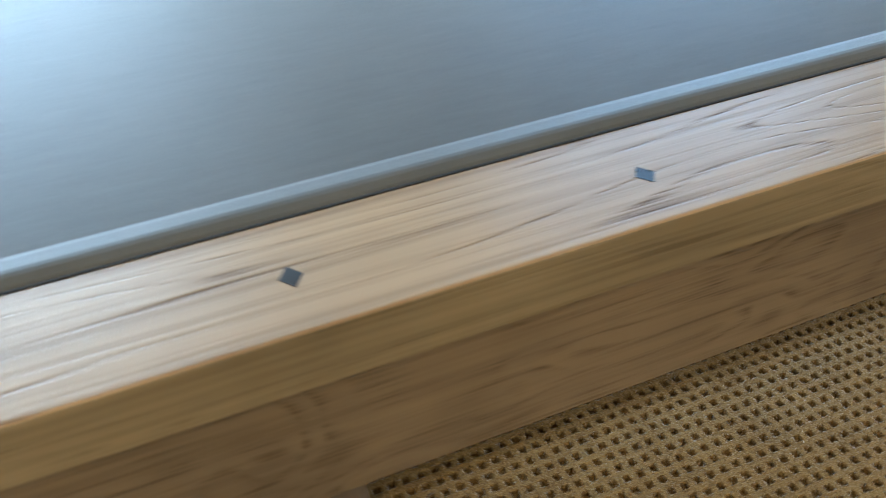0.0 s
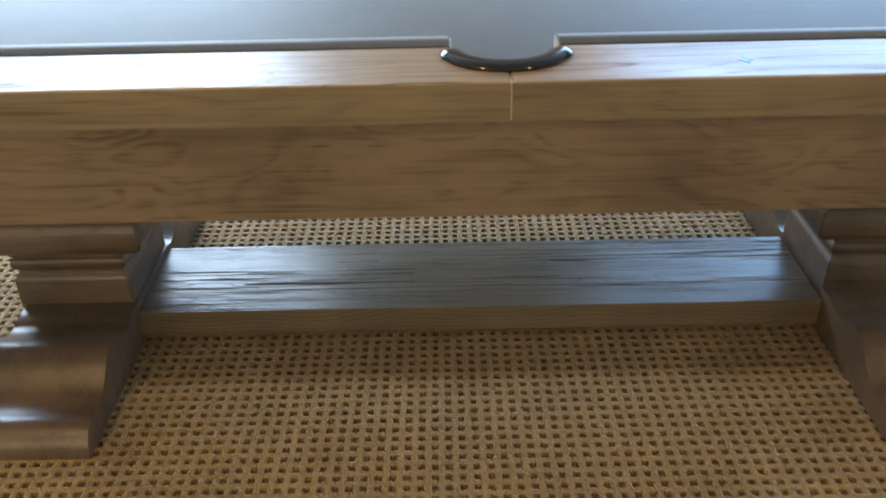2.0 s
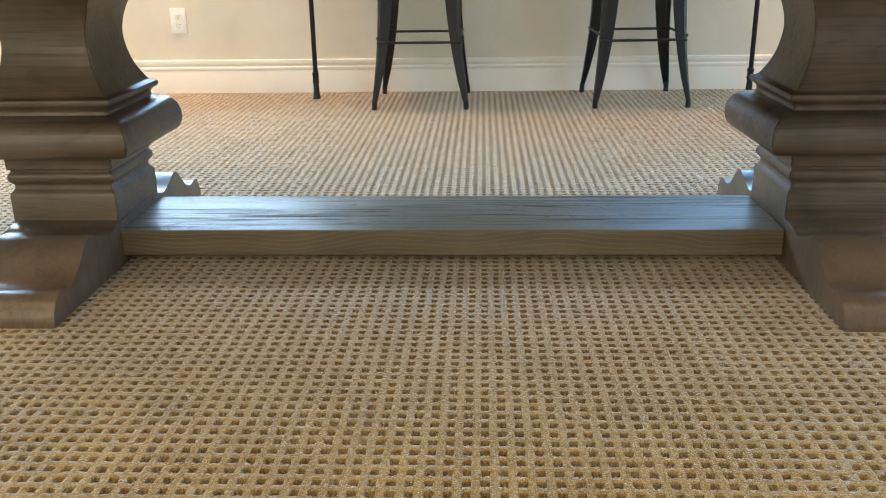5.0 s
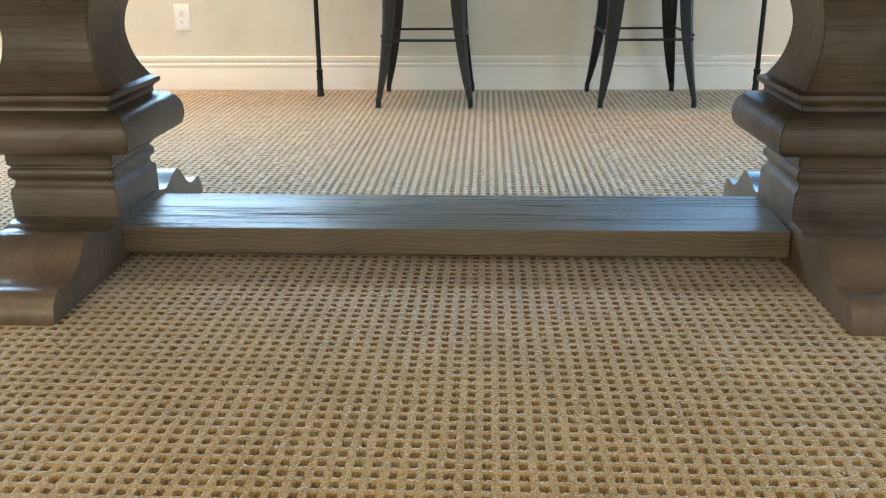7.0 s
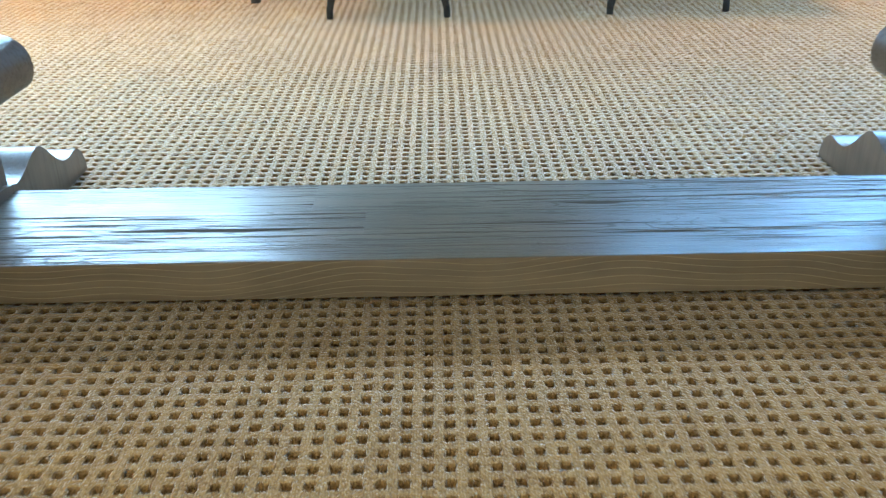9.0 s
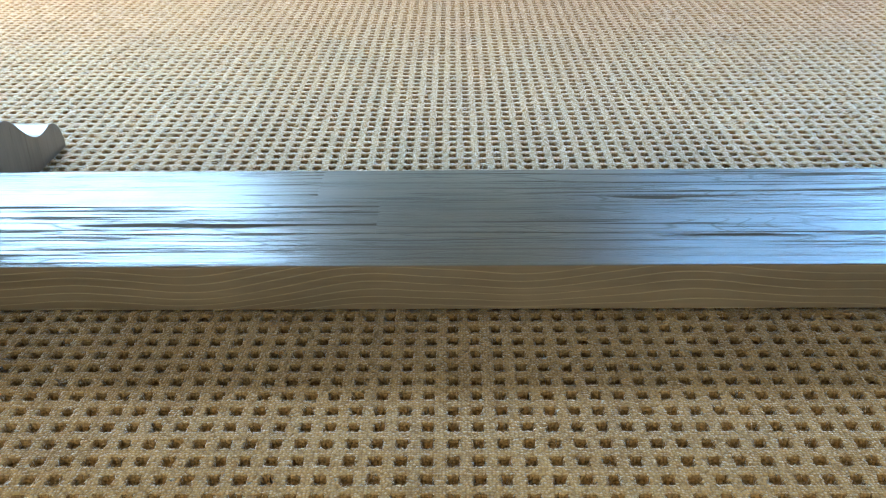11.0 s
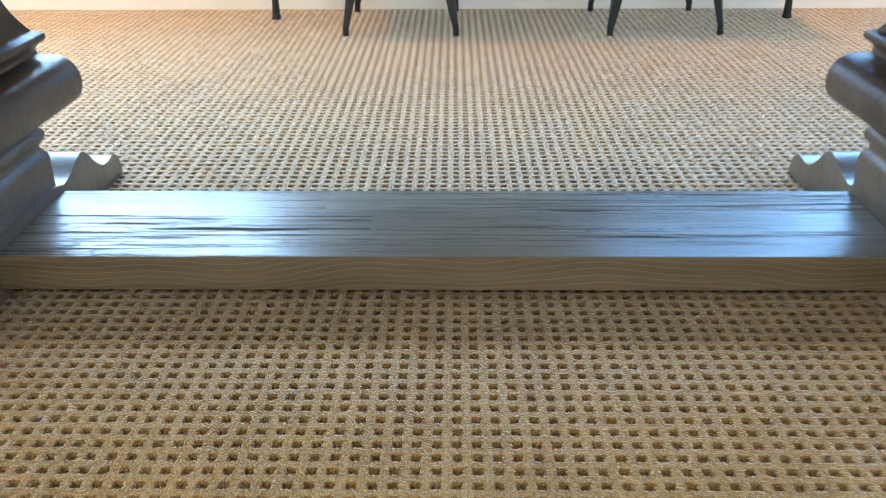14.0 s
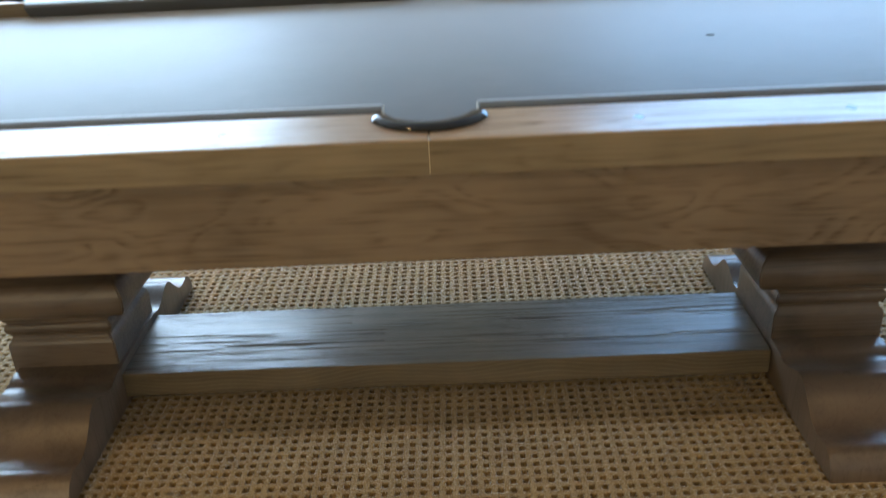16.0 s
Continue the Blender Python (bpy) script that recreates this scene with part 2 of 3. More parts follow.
slot_dark = paint("dark_slot", (0.03, 0.03, 0.03), 0.6)
stool_metal = black_metal("black_painted_steel", (0.003, 0.0033, 0.004), 0.40, 0.0)
pipe_metal = black_metal("black_iron_pipe", (0.02, 0.019, 0.018), 0.5, 0.7)
rubber = black_metal("black_rubber", (0.012, 0.012, 0.012), 0.75, 0.0)
pocket_leather = black_metal("polished_black_pocket_iron", (0.004, 0.004, 0.004), 0.12, 0.0)
sight_shell = black_metal("dark_pearl_sight", (0.010, 0.013, 0.018), 0.30, 0.0)
seam_dark = paint("dark_seam", (0.012, 0.011, 0.010), 0.8)
facing_pale = paint("pale_cushion_facing", (0.40, 0.37, 0.30), 0.6)
spline_pale = paint("pale_oak_spline", (0.46, 0.38, 0.26), 0.6, 0.15, 90.0)
bar_wood = oak("dark_bar_plank", 0, (0.16, 0.10, 0.055), (0.05, 0.03, 0.018), 0.45, 0.9)


# ---- mesh helpers ----
def finish(name, bm, material, smooth=False):
    bmesh.ops.recalc_face_normals(bm, faces=bm.faces)
    data = bpy.data.meshes.new(name)
    bm.to_mesh(data)
    bm.free()
    data.materials.append(material)
    if smooth:
        data.shade_smooth()
        data.set_sharp_from_angle(angle=radians(38))
    return data


def part(name, bm, material, parent, label="", smooth=True):
    ob = new(name, finish(name, bm, material, smooth))
    ob.parent = parent
    if label:
        ob["label"] = label
    return ob


def thing(name, at, label, category, group="", kind="", turn=0.0):
    ob = new(name)
    ob.empty_display_size = 0.05
    ob.matrix_world = pose(*at, 0, 0, turn)
    return tagged(ob, label, category, group, kind)


def box_in(bm, lo, hi, bevel=0.0, segments=2):
    """A box between two corners, with rounded edges."""
    vs = [bm.verts.new((x, y, z)) for x in (lo[0], hi[0]) for y in (lo[1], hi[1]) for z in (lo[2], hi[2])]
    quads = [(0, 1, 3, 2), (4, 6, 7, 5), (0, 4, 5, 1), (2, 3, 7, 6), (0, 2, 6, 4), (1, 5, 7, 3)]
    faces = [bm.faces.new([vs[i] for i in q]) for q in quads]
    if bevel:
        edges = list({e for f in faces for e in f.edges})
        bmesh.ops.bevel(bm, geom=edges, offset=bevel, segments=segments, affect="EDGES", profile=0.6)
    return bm


def box(lo, hi, bevel=0.0, segments=2):
    return box_in(bmesh.new(), lo, hi, bevel, segments)


def prism(outline, axis, a, b, bevel=0.0):
    """A closed outline drawn across one axis and drawn out along it from a to b."""
    bm = bmesh.new()

    def place(u, v, w):
        return [(w, u, v), (u, w, v), (u, v, w)][axis]

    first = [bm.verts.new(place(u, v, a)) for u, v in outline]
    last = [bm.verts.new(place(u, v, b)) for u, v in outline]
    caps = [bm.faces.new(first), bm.faces.new(last[::-1])]
    k = len(outline)
    for i in range(k):
        bm.faces.new((first[i], last[i], last[(i + 1) % k], first[(i + 1) % k]))
    if bevel:
        rim = list({e for f in caps for e in f.edges})
        bmesh.ops.bevel(bm, geom=rim, offset=bevel, segments=2, affect="EDGES", profile=0.6)
    return bm


def smooth_line(points, steps=4):
    """A smooth curve through the points."""
    out = []
    p = [points[0], *points, points[-1]]
    for i in range(1, len(p) - 2):
        for s in range(steps):
            t = s / steps
            out.append(tuple(0.5 * (2 * b + (c - a) * t + (2 * a - 5 * b + 4 * c - d) * t * t + (3 * b - a - 3 * c + d) * t ** 3)
                             for a, b, c, d in zip(p[i - 1], p[i], p[i + 1], p[i + 2])))
    out.append(points[-1])
    return out


def tower(profile, grow_x, grow_y, cut=0.003):
    """Mouldings that run round a rectangular post: half widths at heights, with an open joint down each corner."""
    bm = bmesh.new()
    rings = []
    for w, z in profile:
        c = min(cut, w * 0.3)
        u, v = w + grow_x, w + grow_y
        # the back is planed nearly flush, and the collar is a little fuller there
        p, q = u + 0.010 * max(0.0, (w - 0.12) / 0.05), min(v, 0.145)
        ring = [(-u, -v + c), (-u + c, -v + c), (-u + c, -v), (u - c, -v), (u - c, -v + c), (u, -v + c),
                (p, q - c), (p - c, q - c), (p - c, q), (-p + c, q), (-p + c, q - c), (-p, q - c)]
        rings.append([bm.verts.new((x, y, z)) for x, y in ring])
    for a, b in zip(rings, rings[1:]):
        for i in range(12):
            bm.faces.new((a[i], a[(i + 1) % 12], b[(i + 1) % 12], b[i]))
    bm.faces.new(rings[0][::-1])
    bm.faces.new(rings[-1])
    return bm


def tube(points, radii, sides=10, closed_ends=True, flat=1.0):
    """A round bar along the points."""
    bm = bmesh.new()
    pts = [Vector(p) for p in points]
    if isinstance(radii, (int, float)):
        radii = [radii] * len(pts)
    rings = []
    for i, p in enumerate(pts):
        d = (pts[min(i + 1, len(pts) - 1)] - pts[max(i - 1, 0)]).normalized()
        up = Vector((0, 0, 1)) if abs(d.z) < 0.95 else Vector((0, 1, 0))
        u = d.cross(up).normalized()
        v = u.cross(d).normalized()
        rings.append([bm.verts.new(p + radii[i] * (math.cos(k * math.tau / sides) * u + flat * math.sin(k * math.tau / sides) * v)) for k in range(sides)])
    for a, b in zip(rings, rings[1:]):
        for k in range(sides):
            bm.faces.new((a[k], a[(k + 1) % sides], b[(k + 1) % sides], b[k]))
    if closed_ends:
        bm.faces.new(rings[0][::-1])
        bm.faces.new(rings[-1])
    return bm


def lathe(profile, sides=14):
    """A turned shape from radii at heights."""
    bm = bmesh.new()
    rings = [[bm.verts.new((r * math.cos(k * math.tau / sides), r * math.sin(k * math.tau / sides), z)) for k in range(sides)] for r, z in profile]
    for a, b in zip(rings, rings[1:]):
        for k in range(sides):
            bm.faces.new((a[k], a[(k + 1) % sides], b[(k + 1) % sides], b[k]))
    bm.faces.new(rings[0][::-1])
    bm.faces.new(rings[-1])
    return bm


# ---- the room ----
WEST, EAST, SOUTH, NORTH, HIGH = -4.2, 4.2, -4.6, 2.315, 2.75


def structure(name, bm, material, label, category="", smooth=False):
    return tagged(new(name, finish(name, bm, material, smooth)), label, category or name.split("_")[0], kind="structure")


def wall_with_openings(lo, hi, axis, openings):
    """A thick wall along an axis, in butted blocks round its openings (from, to, sill, head)."""
    bm = bmesh.new()
    cuts = sorted(openings)
    at = lo[axis]

    def block(a, b, z0, z1):
        p, q = list(lo), list(hi)
        p[axis], q[axis], p[2], q[2] = a, b, z0, z1
        box_in(bm, p, q)

    for a, b, sill, head in cuts:
        block(at, a, lo[2], hi[2])
        block(a, b, lo[2], sill)
        block(a, b, head, hi[2])
        at = b
    block(at, hi[axis], lo[2], hi[2])
    return bm


N_OPEN = [(-2.95, -0.75, 1.05, 2.4), (0.70, 2.90, 1.05, 2.4)]
S_OPEN = [(-3.5, 0.8, 0.4, 2.3)]
structure("wall_north", wall_with_openings((WEST, NORTH, -0.02), (EAST, NORTH + 0.16, HIGH), 0, N_OPEN), wall_paint, "beige painted wall with two windows above a bar table")
structure("wall_south", wall_with_openings((WEST, SOUTH - 0.16, -0.02), (EAST, SOUTH, HIGH), 0, S_OPEN), wall_paint, "beige painted wall with a wide window")
structure("wall_west", wall_with_openings((WEST - 0.16, SOUTH - 0.16, -0.02), (WEST, NORTH + 0.16, HIGH), 1, [(-1.05, 0.55, 0.05, 2.1)]), wall_paint, "beige painted wall with a tall window")
structure("wall_east", wall_with_openings((EAST, SOUTH - 0.16, -0.02), (EAST + 0.16, NORTH + 0.16, HIGH), 1, [(-1.05, 0.55, 0.05, 2.1)]), wall_paint, "beige painted wall with a tall window")
structure("ceiling", box((WEST - 0.16, SOUTH - 0.16, HIGH), (EAST + 0.16, NORTH + 0.16, HIGH + 0.12)), ceiling_paint, "plain white ceiling")

# window frames
for i, (a, b, sill, head, y) in enumerate([(*o, NORTH) for o in N_OPEN] + [(*o, SOUTH - 0.16) for o in S_OPEN]):
    w = thing(f"window_{i + 1}", ((a + b) / 2, y + 0.08, sill), "white framed window with daylight behind it", "window", kind="structure")
    hw, h = (b - a) / 2, head - sill
    for x0, x1, z0, z1 in ((-hw, -hw + 0.05, 0, h), (hw - 0.05, hw, 0, h), (-hw + 0.05, hw - 0.05, 0, 0.05), (-hw + 0.05, hw - 0.05, h - 0.05, h)):
        part("window_frame", box((x0, -0.03, z0), (x1, 0.03, z1), 0.004), trim_paint, w)

for i, x in enumerate((WEST - 0.08, EAST + 0.08)):
    w = thing(f"window_{i + 4}", (x, -0.25, 0.05), "tall white framed glass door opening with daylight behind it", "window", kind="structure")
    for y0, y1, z0, z1 in ((-0.8, -0.74, 0, 2.05), (0.74, 0.8, 0, 2.05), (-0.74, 0.74, 0, 0.06), (-0.74, 0.74, 1.99, 2.05)):
        part("window_frame", box((-0.03, y0, z0), (0.03, y1, z1), 0.004), trim_paint, w)

for dx, dy, watts, tint in DOWNLIGHTS:
    lamp = thing("ceiling_light", (dx, dy, HIGH), "small recessed warm ceiling downlight", "ceiling light", "ceiling downlights")
    part("trim_ring", lathe([(0.066, 0.0), (0.088, 0.0), (0.088, -0.004), (0.070, -0.010)], 28), trim_paint, lamp)

# baseboard along the far wall, a moulded profile
BASE = [(0.0, 0.0), (0.0, 0.154), (-0.006, 0.154), (-0.012, 0.151), (-0.0135, 0.138), (-0.012, 0.130), (-0.009, 0.127), (-0.009, 0.123), (-0.0145, 0.119),
        (-0.0155, 0.113), (-0.0145, 0.108), (-0.012, 0.104), (-0.0135, 0.100), (-0.0135, 0.0)]
structure("baseboard", prism([(NORTH + u, v) for u, v in BASE], 0, WEST, EAST), trim_paint, "cream painted moulded baseboard along the wall", "baseboard", True)

# electrical outlet
outlet = thing("wall_outlet", (-1.342, NORTH, 0.333), "white double wall outlet above the baseboard", "outlet")
part("cover_plate", box((-0.036, -0.006, -0.058), (0.036, 0.0, 0.058), 0.003), plate_plastic, outlet)
for dz in (0.020, -0.020):
    face = part("receptacle", box((-0.0165, -0.0085, dz - 0.0145), (0.0165, -0.0055, dz + 0.0145), 0.003), plate_plastic, outlet)
    for dx, h in ((-0.0065, 0.0045), (0.0065, 0.0038)):
        part("slot", box((dx - 0.0012, -0.0092, dz + 0.002 - h), (dx + 0.0012, -0.0080, dz + 0.002 + h)), slot_dark, face)
    part("ground_hole", box((-0.0022, -0.0092, dz - 0.0105), (0.0022, -0.0080, dz - 0.0065), 0.0005), slot_dark, face)
part("screw", lathe([(0.003, 0.0), (0.003, 0.0012), (0.002, 0.0018)], 10), plate_plastic, outlet).matrix_basis = pose(0, -0.006, 0, 90)


# ---- pool table ----
TX, TY = 0.0, 0.075
TOP, BED, SOFFIT = 0.79, 0.755, 0.611
HALF_W, HALF_L = 0.695, 1.300      # outer edges of the rails
SEAM_W, SEAM_L = 0.567, 1.170      # where cushion meets wood
NOSE_W, NOSE_L = 0.523, 1.126
table = thing("pool_table", (TX, TY, 0), "stained oak pool table with grey cloth on moulded trestle legs", "pool table")


def rail_outline(outer, seam, side):
    """Cross-section of a wooden rail: a slightly rounded top and a face that leans in."""
    pts = [(seam, 0.742), (seam, TOP - 0.0015), (seam + 0.0015, TOP), (outer - 0.0042, TOP), (outer - 0.0016, TOP - 0.0010), (outer - 0.0004, TOP - 0.0035), (outer, TOP - 0.010),
           (outer - 0.001, 0.7455), (outer - 0.003, 0.742)]
    return [(side * u, v) for u, v in pts]


def arc(cx, cy, r, a0, a1, steps):
    return [(cx + r * math.cos(radians(a0 + (a1 - a0) * i / steps)), cy + r * math.sin(radians(a0 + (a1 - a0) * i / steps))) for i in range(steps + 1)]


def long_rail(side, half):
    """Half of a long rail, cut away round the side pocket, its upper edges slightly eased."""
    notch = [(x, y) for x, y in arc(0.0, 0.577, 0.064, 89.6, 8, 12)] + [(0.064, SEAM_W)]
    plan = [(half * x, side * y) for x, y in notch + [(HALF_L - 0.13, SEAM_W), (HALF_L - 0.13, HALF_W), (0.0008, HALF_W)]]
    bm = prism(plan, 2, 0.742, TOP)
    upper = [e for e in bm.edges if all(v.co.z > TOP - 0.001 for v in e.verts)]
    bmesh.ops.bevel(bm, geom=upper, offset=0.003, segments=3, affect="EDGES", profile=0.5)
    return bm


for side in (-1, 1):
    for half in (-1, 1):
        rail = part("rail", long_rail(side, half), wood_rail, table, "honey oak rail with open grain, its sides shaded in the colour", smooth=False)
        rail.data.materials.append(wood_rail_shaded)
        # upright faces take the shaded copy, level ones the plain oak
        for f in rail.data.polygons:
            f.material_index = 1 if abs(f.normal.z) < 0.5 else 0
    part("joint_spline", box((-0.0007, side * (HALF_W - 0.012) - 0.0112, 0.744), (0.0007, side * (HALF_W - 0.012) + 0.0112, TOP - 0.0008)), spline_pale, table, "pale spline in the rail joint")
    part("rail", prism(rail_outline(HALF_L, SEAM_L, side), 1, -HALF_W + 0.13, HALF_W - 0.13, 0.0015), wood_rail_end, table, "honey oak end rail")
    part("apron", box((-HALF_L + 0.012, side * (HALF_W - 0.034) - 0.020, SOFFIT), (HALF_L - 0.012, side * (HALF_W - 0.034) + 0.020, 0.743), 0.003), wood_x, table, "stained oak apron with cathedral grain", smooth=False)
    part("apron", box((side * (HALF_L - 0.034) - 0.020, -HALF_W + 0.055, SOFFIT), (side * (HALF_L - 0.034) + 0.020, HALF_W - 0.055, 0.743), 0.003), wood_y, table)
for sx in (-1, 1):
    for sy in (-1, 1):
        part("rail_corner", box((sx * (HALF_L - 0.065) - 0.0648, sy * (HALF_W - 0.065) - 0.0648, 0.742), (sx * (HALF_L - 0.065) + 0.0648, sy * (HALF_W - 0.065) + 0.0648, TOP), 0.006, 3), wood_rail, table)

# slate under its cloth, and the frame below it
part("bed_cloth", box((-NOSE_L - 0.045, -NOSE_W - 0.045, BED - 0.03), (NOSE_L + 0.045, NOSE_W + 0.045, BED), 0.002), cloth, table, "grey cloth over the slate")
part("slate_frame", box((-HALF_L + 0.06, -HALF_W + 0.06, SOFFIT + 0.04), (HALF_L - 0.06, HALF_W - 0.06, BED - 0.031)), wood_x, table)


def cushion_outline(seam, nose, side):
    pts = [(seam - 0.002, BED + 0.002), (seam - 0.002, TOP - 0.001), (seam - 0.005, TOP + 0.0014), (seam - 0.011, TOP + 0.0042), (seam - 0.015, TOP + 0.0052), (seam - 0.019, TOP + 0.0054), (nose + 0.009, TOP + 0.0028),
           (nose + 0.002, TOP + 0.001), (nose, TOP - 0.005), (nose + 0.003, TOP - 0.009), (nose + 0.022, BED + 0.002)]
    return [(side * u, v) for u, v in pts]


for side in (-1, 1):
    for a, b in ((-NOSE_L + 0.075, -0.068), (0.068, NOSE_L - 0.075)):
        part("cushion", prism(cushion_outline(SEAM_W, NOSE_W, side), 0, a, b, 0.004), cloth, table, "grey cloth cushion", smooth=False)
        part("feather_strip", box((a, side * SEAM_W - 0.0012, TOP - 0.01), (b, side * SEAM_W + 0.0012, TOP + 0.0006)), seam_dark, table, "dark seam between cushion and rail")
        inner = b if a < 0 else a
        part("cushion_facing", box((inner - 0.002, side * (NOSE_W + 0.026) - 0.018, BED + 0.004), (inner + 0.002, side * (NOSE_W + 0.026) + 0.018, TOP + 0.0005), 0.001), facing_pale, table)
    part("cushion", prism(cushion_outline(SEAM_L, NOSE_L, side), 1, -NOSE_W + 0.075, NOSE_W - 0.075, 0.004), cloth, table, smooth=False)


def pocket_rim(centre, r, a0, a1):
    """A polished black horseshoe with rounded, slightly swollen ends."""
    pts, radii = [], []
    for i, (x, y) in enumerate(arc(centre[0], centre[1], r, a0, a1, 28)):
        s = i / 28
        edge = min(s, 1 - s)
        radii.append(0.0145 * min(1.0, 0.35 + edge * 14) if edge < 0.05 else 0.0145)
        pts.append((x, y, TOP + 0.002))
    return tube(pts, radii, 12, True, 0.55)


for side in (-1, 1):
    base = 90 * side
    rim = part("pocket_rim", pocket_rim((0, side * 0.579), 0.0715, base - 80, base + 80), pocket_leather, table, "polished black side pocket rim")
    throat = arc(0, side * 0.577, 0.056, base - 85, base + 85, 20)
    bm = bmesh.new()
    low = [bm.verts.new((x, y, BED - 0.10)) for x, y in throat]
    high = [bm.verts.new((x, y, TOP + 0.002)) for x, y in throat]
    for i in range(len(low) - 1):
        bm.faces.new((low[i], low[i + 1], high[i + 1], high[i]))
    bmesh.ops.solidify(bm, geom=bm.faces[:], thickness=0.004)
    part("pocket_liner", bm, pocket_leather, table)
for sx in (-1, 1):
    for sy in (-1, 1):
        base = math.degrees(math.atan2(sy, sx))
        part("pocket_rim", pocket_rim((sx * (SEAM_L - 0.02), sy * (SEAM_W - 0.02)), 0.082, base - 105, base + 105), pocket_leather, table, "polished black corner pocket rim")


def sight(x, y, turn):
    bm = bmesh.new()
    a, b = (0.0085, 0.0125) if not turn else (0.0125, 0.0085)
    lowers = [bm.verts.new(p) for p in ((x - a, y, TOP - 0.002), (x, y - b, TOP - 0.002), (x + a, y, TOP - 0.002), (x, y + b, TOP - 0.002))]
    uppers = [bm.verts.new((v.co.x, v.co.y, TOP + 0.0004)) for v in lowers]
    bm.faces.new(uppers)
    bm.faces.new(lowers[::-1])
    for i in range(4):
        bm.faces.new((lowers[i], lowers[(i + 1) % 4], uppers[(i + 1) % 4], uppers[i]))
    part("sight", bm, sight_shell, table, "dark diamond inlay", smooth=False)


for side in (-1, 1):
    for k in (-3, -2, -1, 1, 2, 3):
        sight(0.279 * k, side * 0.637, False)
    for k in (-1, 0, 1):
        sight(side * (HALF_L - 0.062), 0.259 * k, True)
part("foot_spot", lathe([(0.0085, BED), (0.0085, BED + 0.0004)], 20), seam_dark, table, "black foot spot on the cloth").location = (0.545, -0.01, 0)

# trestle legs: a moulded square post on a long shaped foot
POST = [(0.105, 0.080), (0.105, 0.152), (0.1035, 0.158), (0.098, 0.164), (0.095, 0.171), (0.096, 0.178), (0.1015, 0.183), (0.1045, 0.189), (0.1045, 0.197), (0.102, 0.203),
        (0.0985, 0.206), (0.0985, 0.210), (0.104, 0.214), (0.1045, 0.238), (0.108, 0.243), (0.113, 0.2455), (0.150, 0.2475), (0.158, 0.250), (0.165, 0.258), (0.1695, 0.270), (0.171, 0.284),
        (0.1695, 0.298), (0.165, 0.311), (0.157, 0.321), (0.148, 0.327), (0.138, 0.330), (0.122, 0.3315), (0.1165, 0.334), (0.115, 0.340), (0.1165, 0.346), (0.122, 0.351), (0.127, 0.354),
        (0.1295, 0.358), (0.130, 0.363), (0.128, 0.367), (0.122, 0.3685), (0.116, 0.371)]
CURVE = smooth_line([(0.114, 0.3725), (0.1035, 0.390), (0.0935, 0.411), (0.0865, 0.433), (0.0812, 0.460), (0.0795, 0.485), (0.0825, 0.511), (0.0895, 0.537), (0.101, 0.563), (0.117, 0.590)], 3)
FOOT_HALF = [(0.0, 0.098), (0.13, 0.098), (0.155, 0.091), (0.18, 0.090), (0.205, 0.097), (0.230, 0.108), (0.252, 0.1155), (0.268, 0.1165), (0.284, 0.1105), (0.302, 0.0965), (0.322, 0.078),
             (0.343, 0.0625), (0.363, 0.0545), (0.383, 0.0535), (0.403, 0.0565), (0.419, 0.0560), (0.433, 0.0490), (0.444, 0.0370), (0.4515, 0.021), (0.4545, 0.0)]


def trestle(x, fx):
    half = smooth_line(FOOT_HALF, 3)
    outline = [(u, v) for u, v in half] + [(-u, v) for u, v in half[::-1][:-1]]
    foot = part("foot", prism(outline, 0, fx - 0.117, fx + 0.117, 0.003), wood_foot, table, "shaped sled foot with a scrolled toe")
    post = part("leg_post", tower(POST + CURVE + [(0.135, 0.602), (0.150, SOFFIT)], 0.014, 0.020), wood_post, table, "moulded square post with a heavy round collar")
    post.location = (x, 0.033, 0)
    part("top_plate", box((x - 0.16, -0.45, SOFFIT + 0.001), (x + 0.16, 0.45, SOFFIT + 0.041), 0.002), wood_y, table)
    return foot, post


trestle(-0.858, -0.848)
trestle(0.830, 0.828)
stretcher = part("stretcher", box((-0.730, -0.028 - TY, 0.0225), (0.706, 0.231 - TY, 0.0765), 0.002), wood_x, table, "thick oak stretcher plank glued up from long staves")
STAVES = [(-0.033, 0.048, (-0.732, 0.708)), (0.048, 0.132, (-0.732, -0.150, 0.708)), (0.132, 0.236, (-0.732, -0.235, 0.708))]
for y0, y1, joints in STAVES:
    for a, b in zip(joints, joints[1:]):
        part("stave", box((a, y0 - TY, 0.021), (b, y1 - TY, 0.080), 0.0003 if y0 > 0 else 0.0022, 1 if y0 > 0 else 3), wood_plank, stretcher, smooth=False)


# ---- bar table on iron pipes ----
bar = thing("bar_table", (0.28, 2.125, 0), "narrow plank bar table on black iron pipe legs against the wall", "bar table")
part("plank_top", box((-1.04, -0.28, 1.03), (1.04, 0.175, 1.07), 0.004), bar_wood, bar)
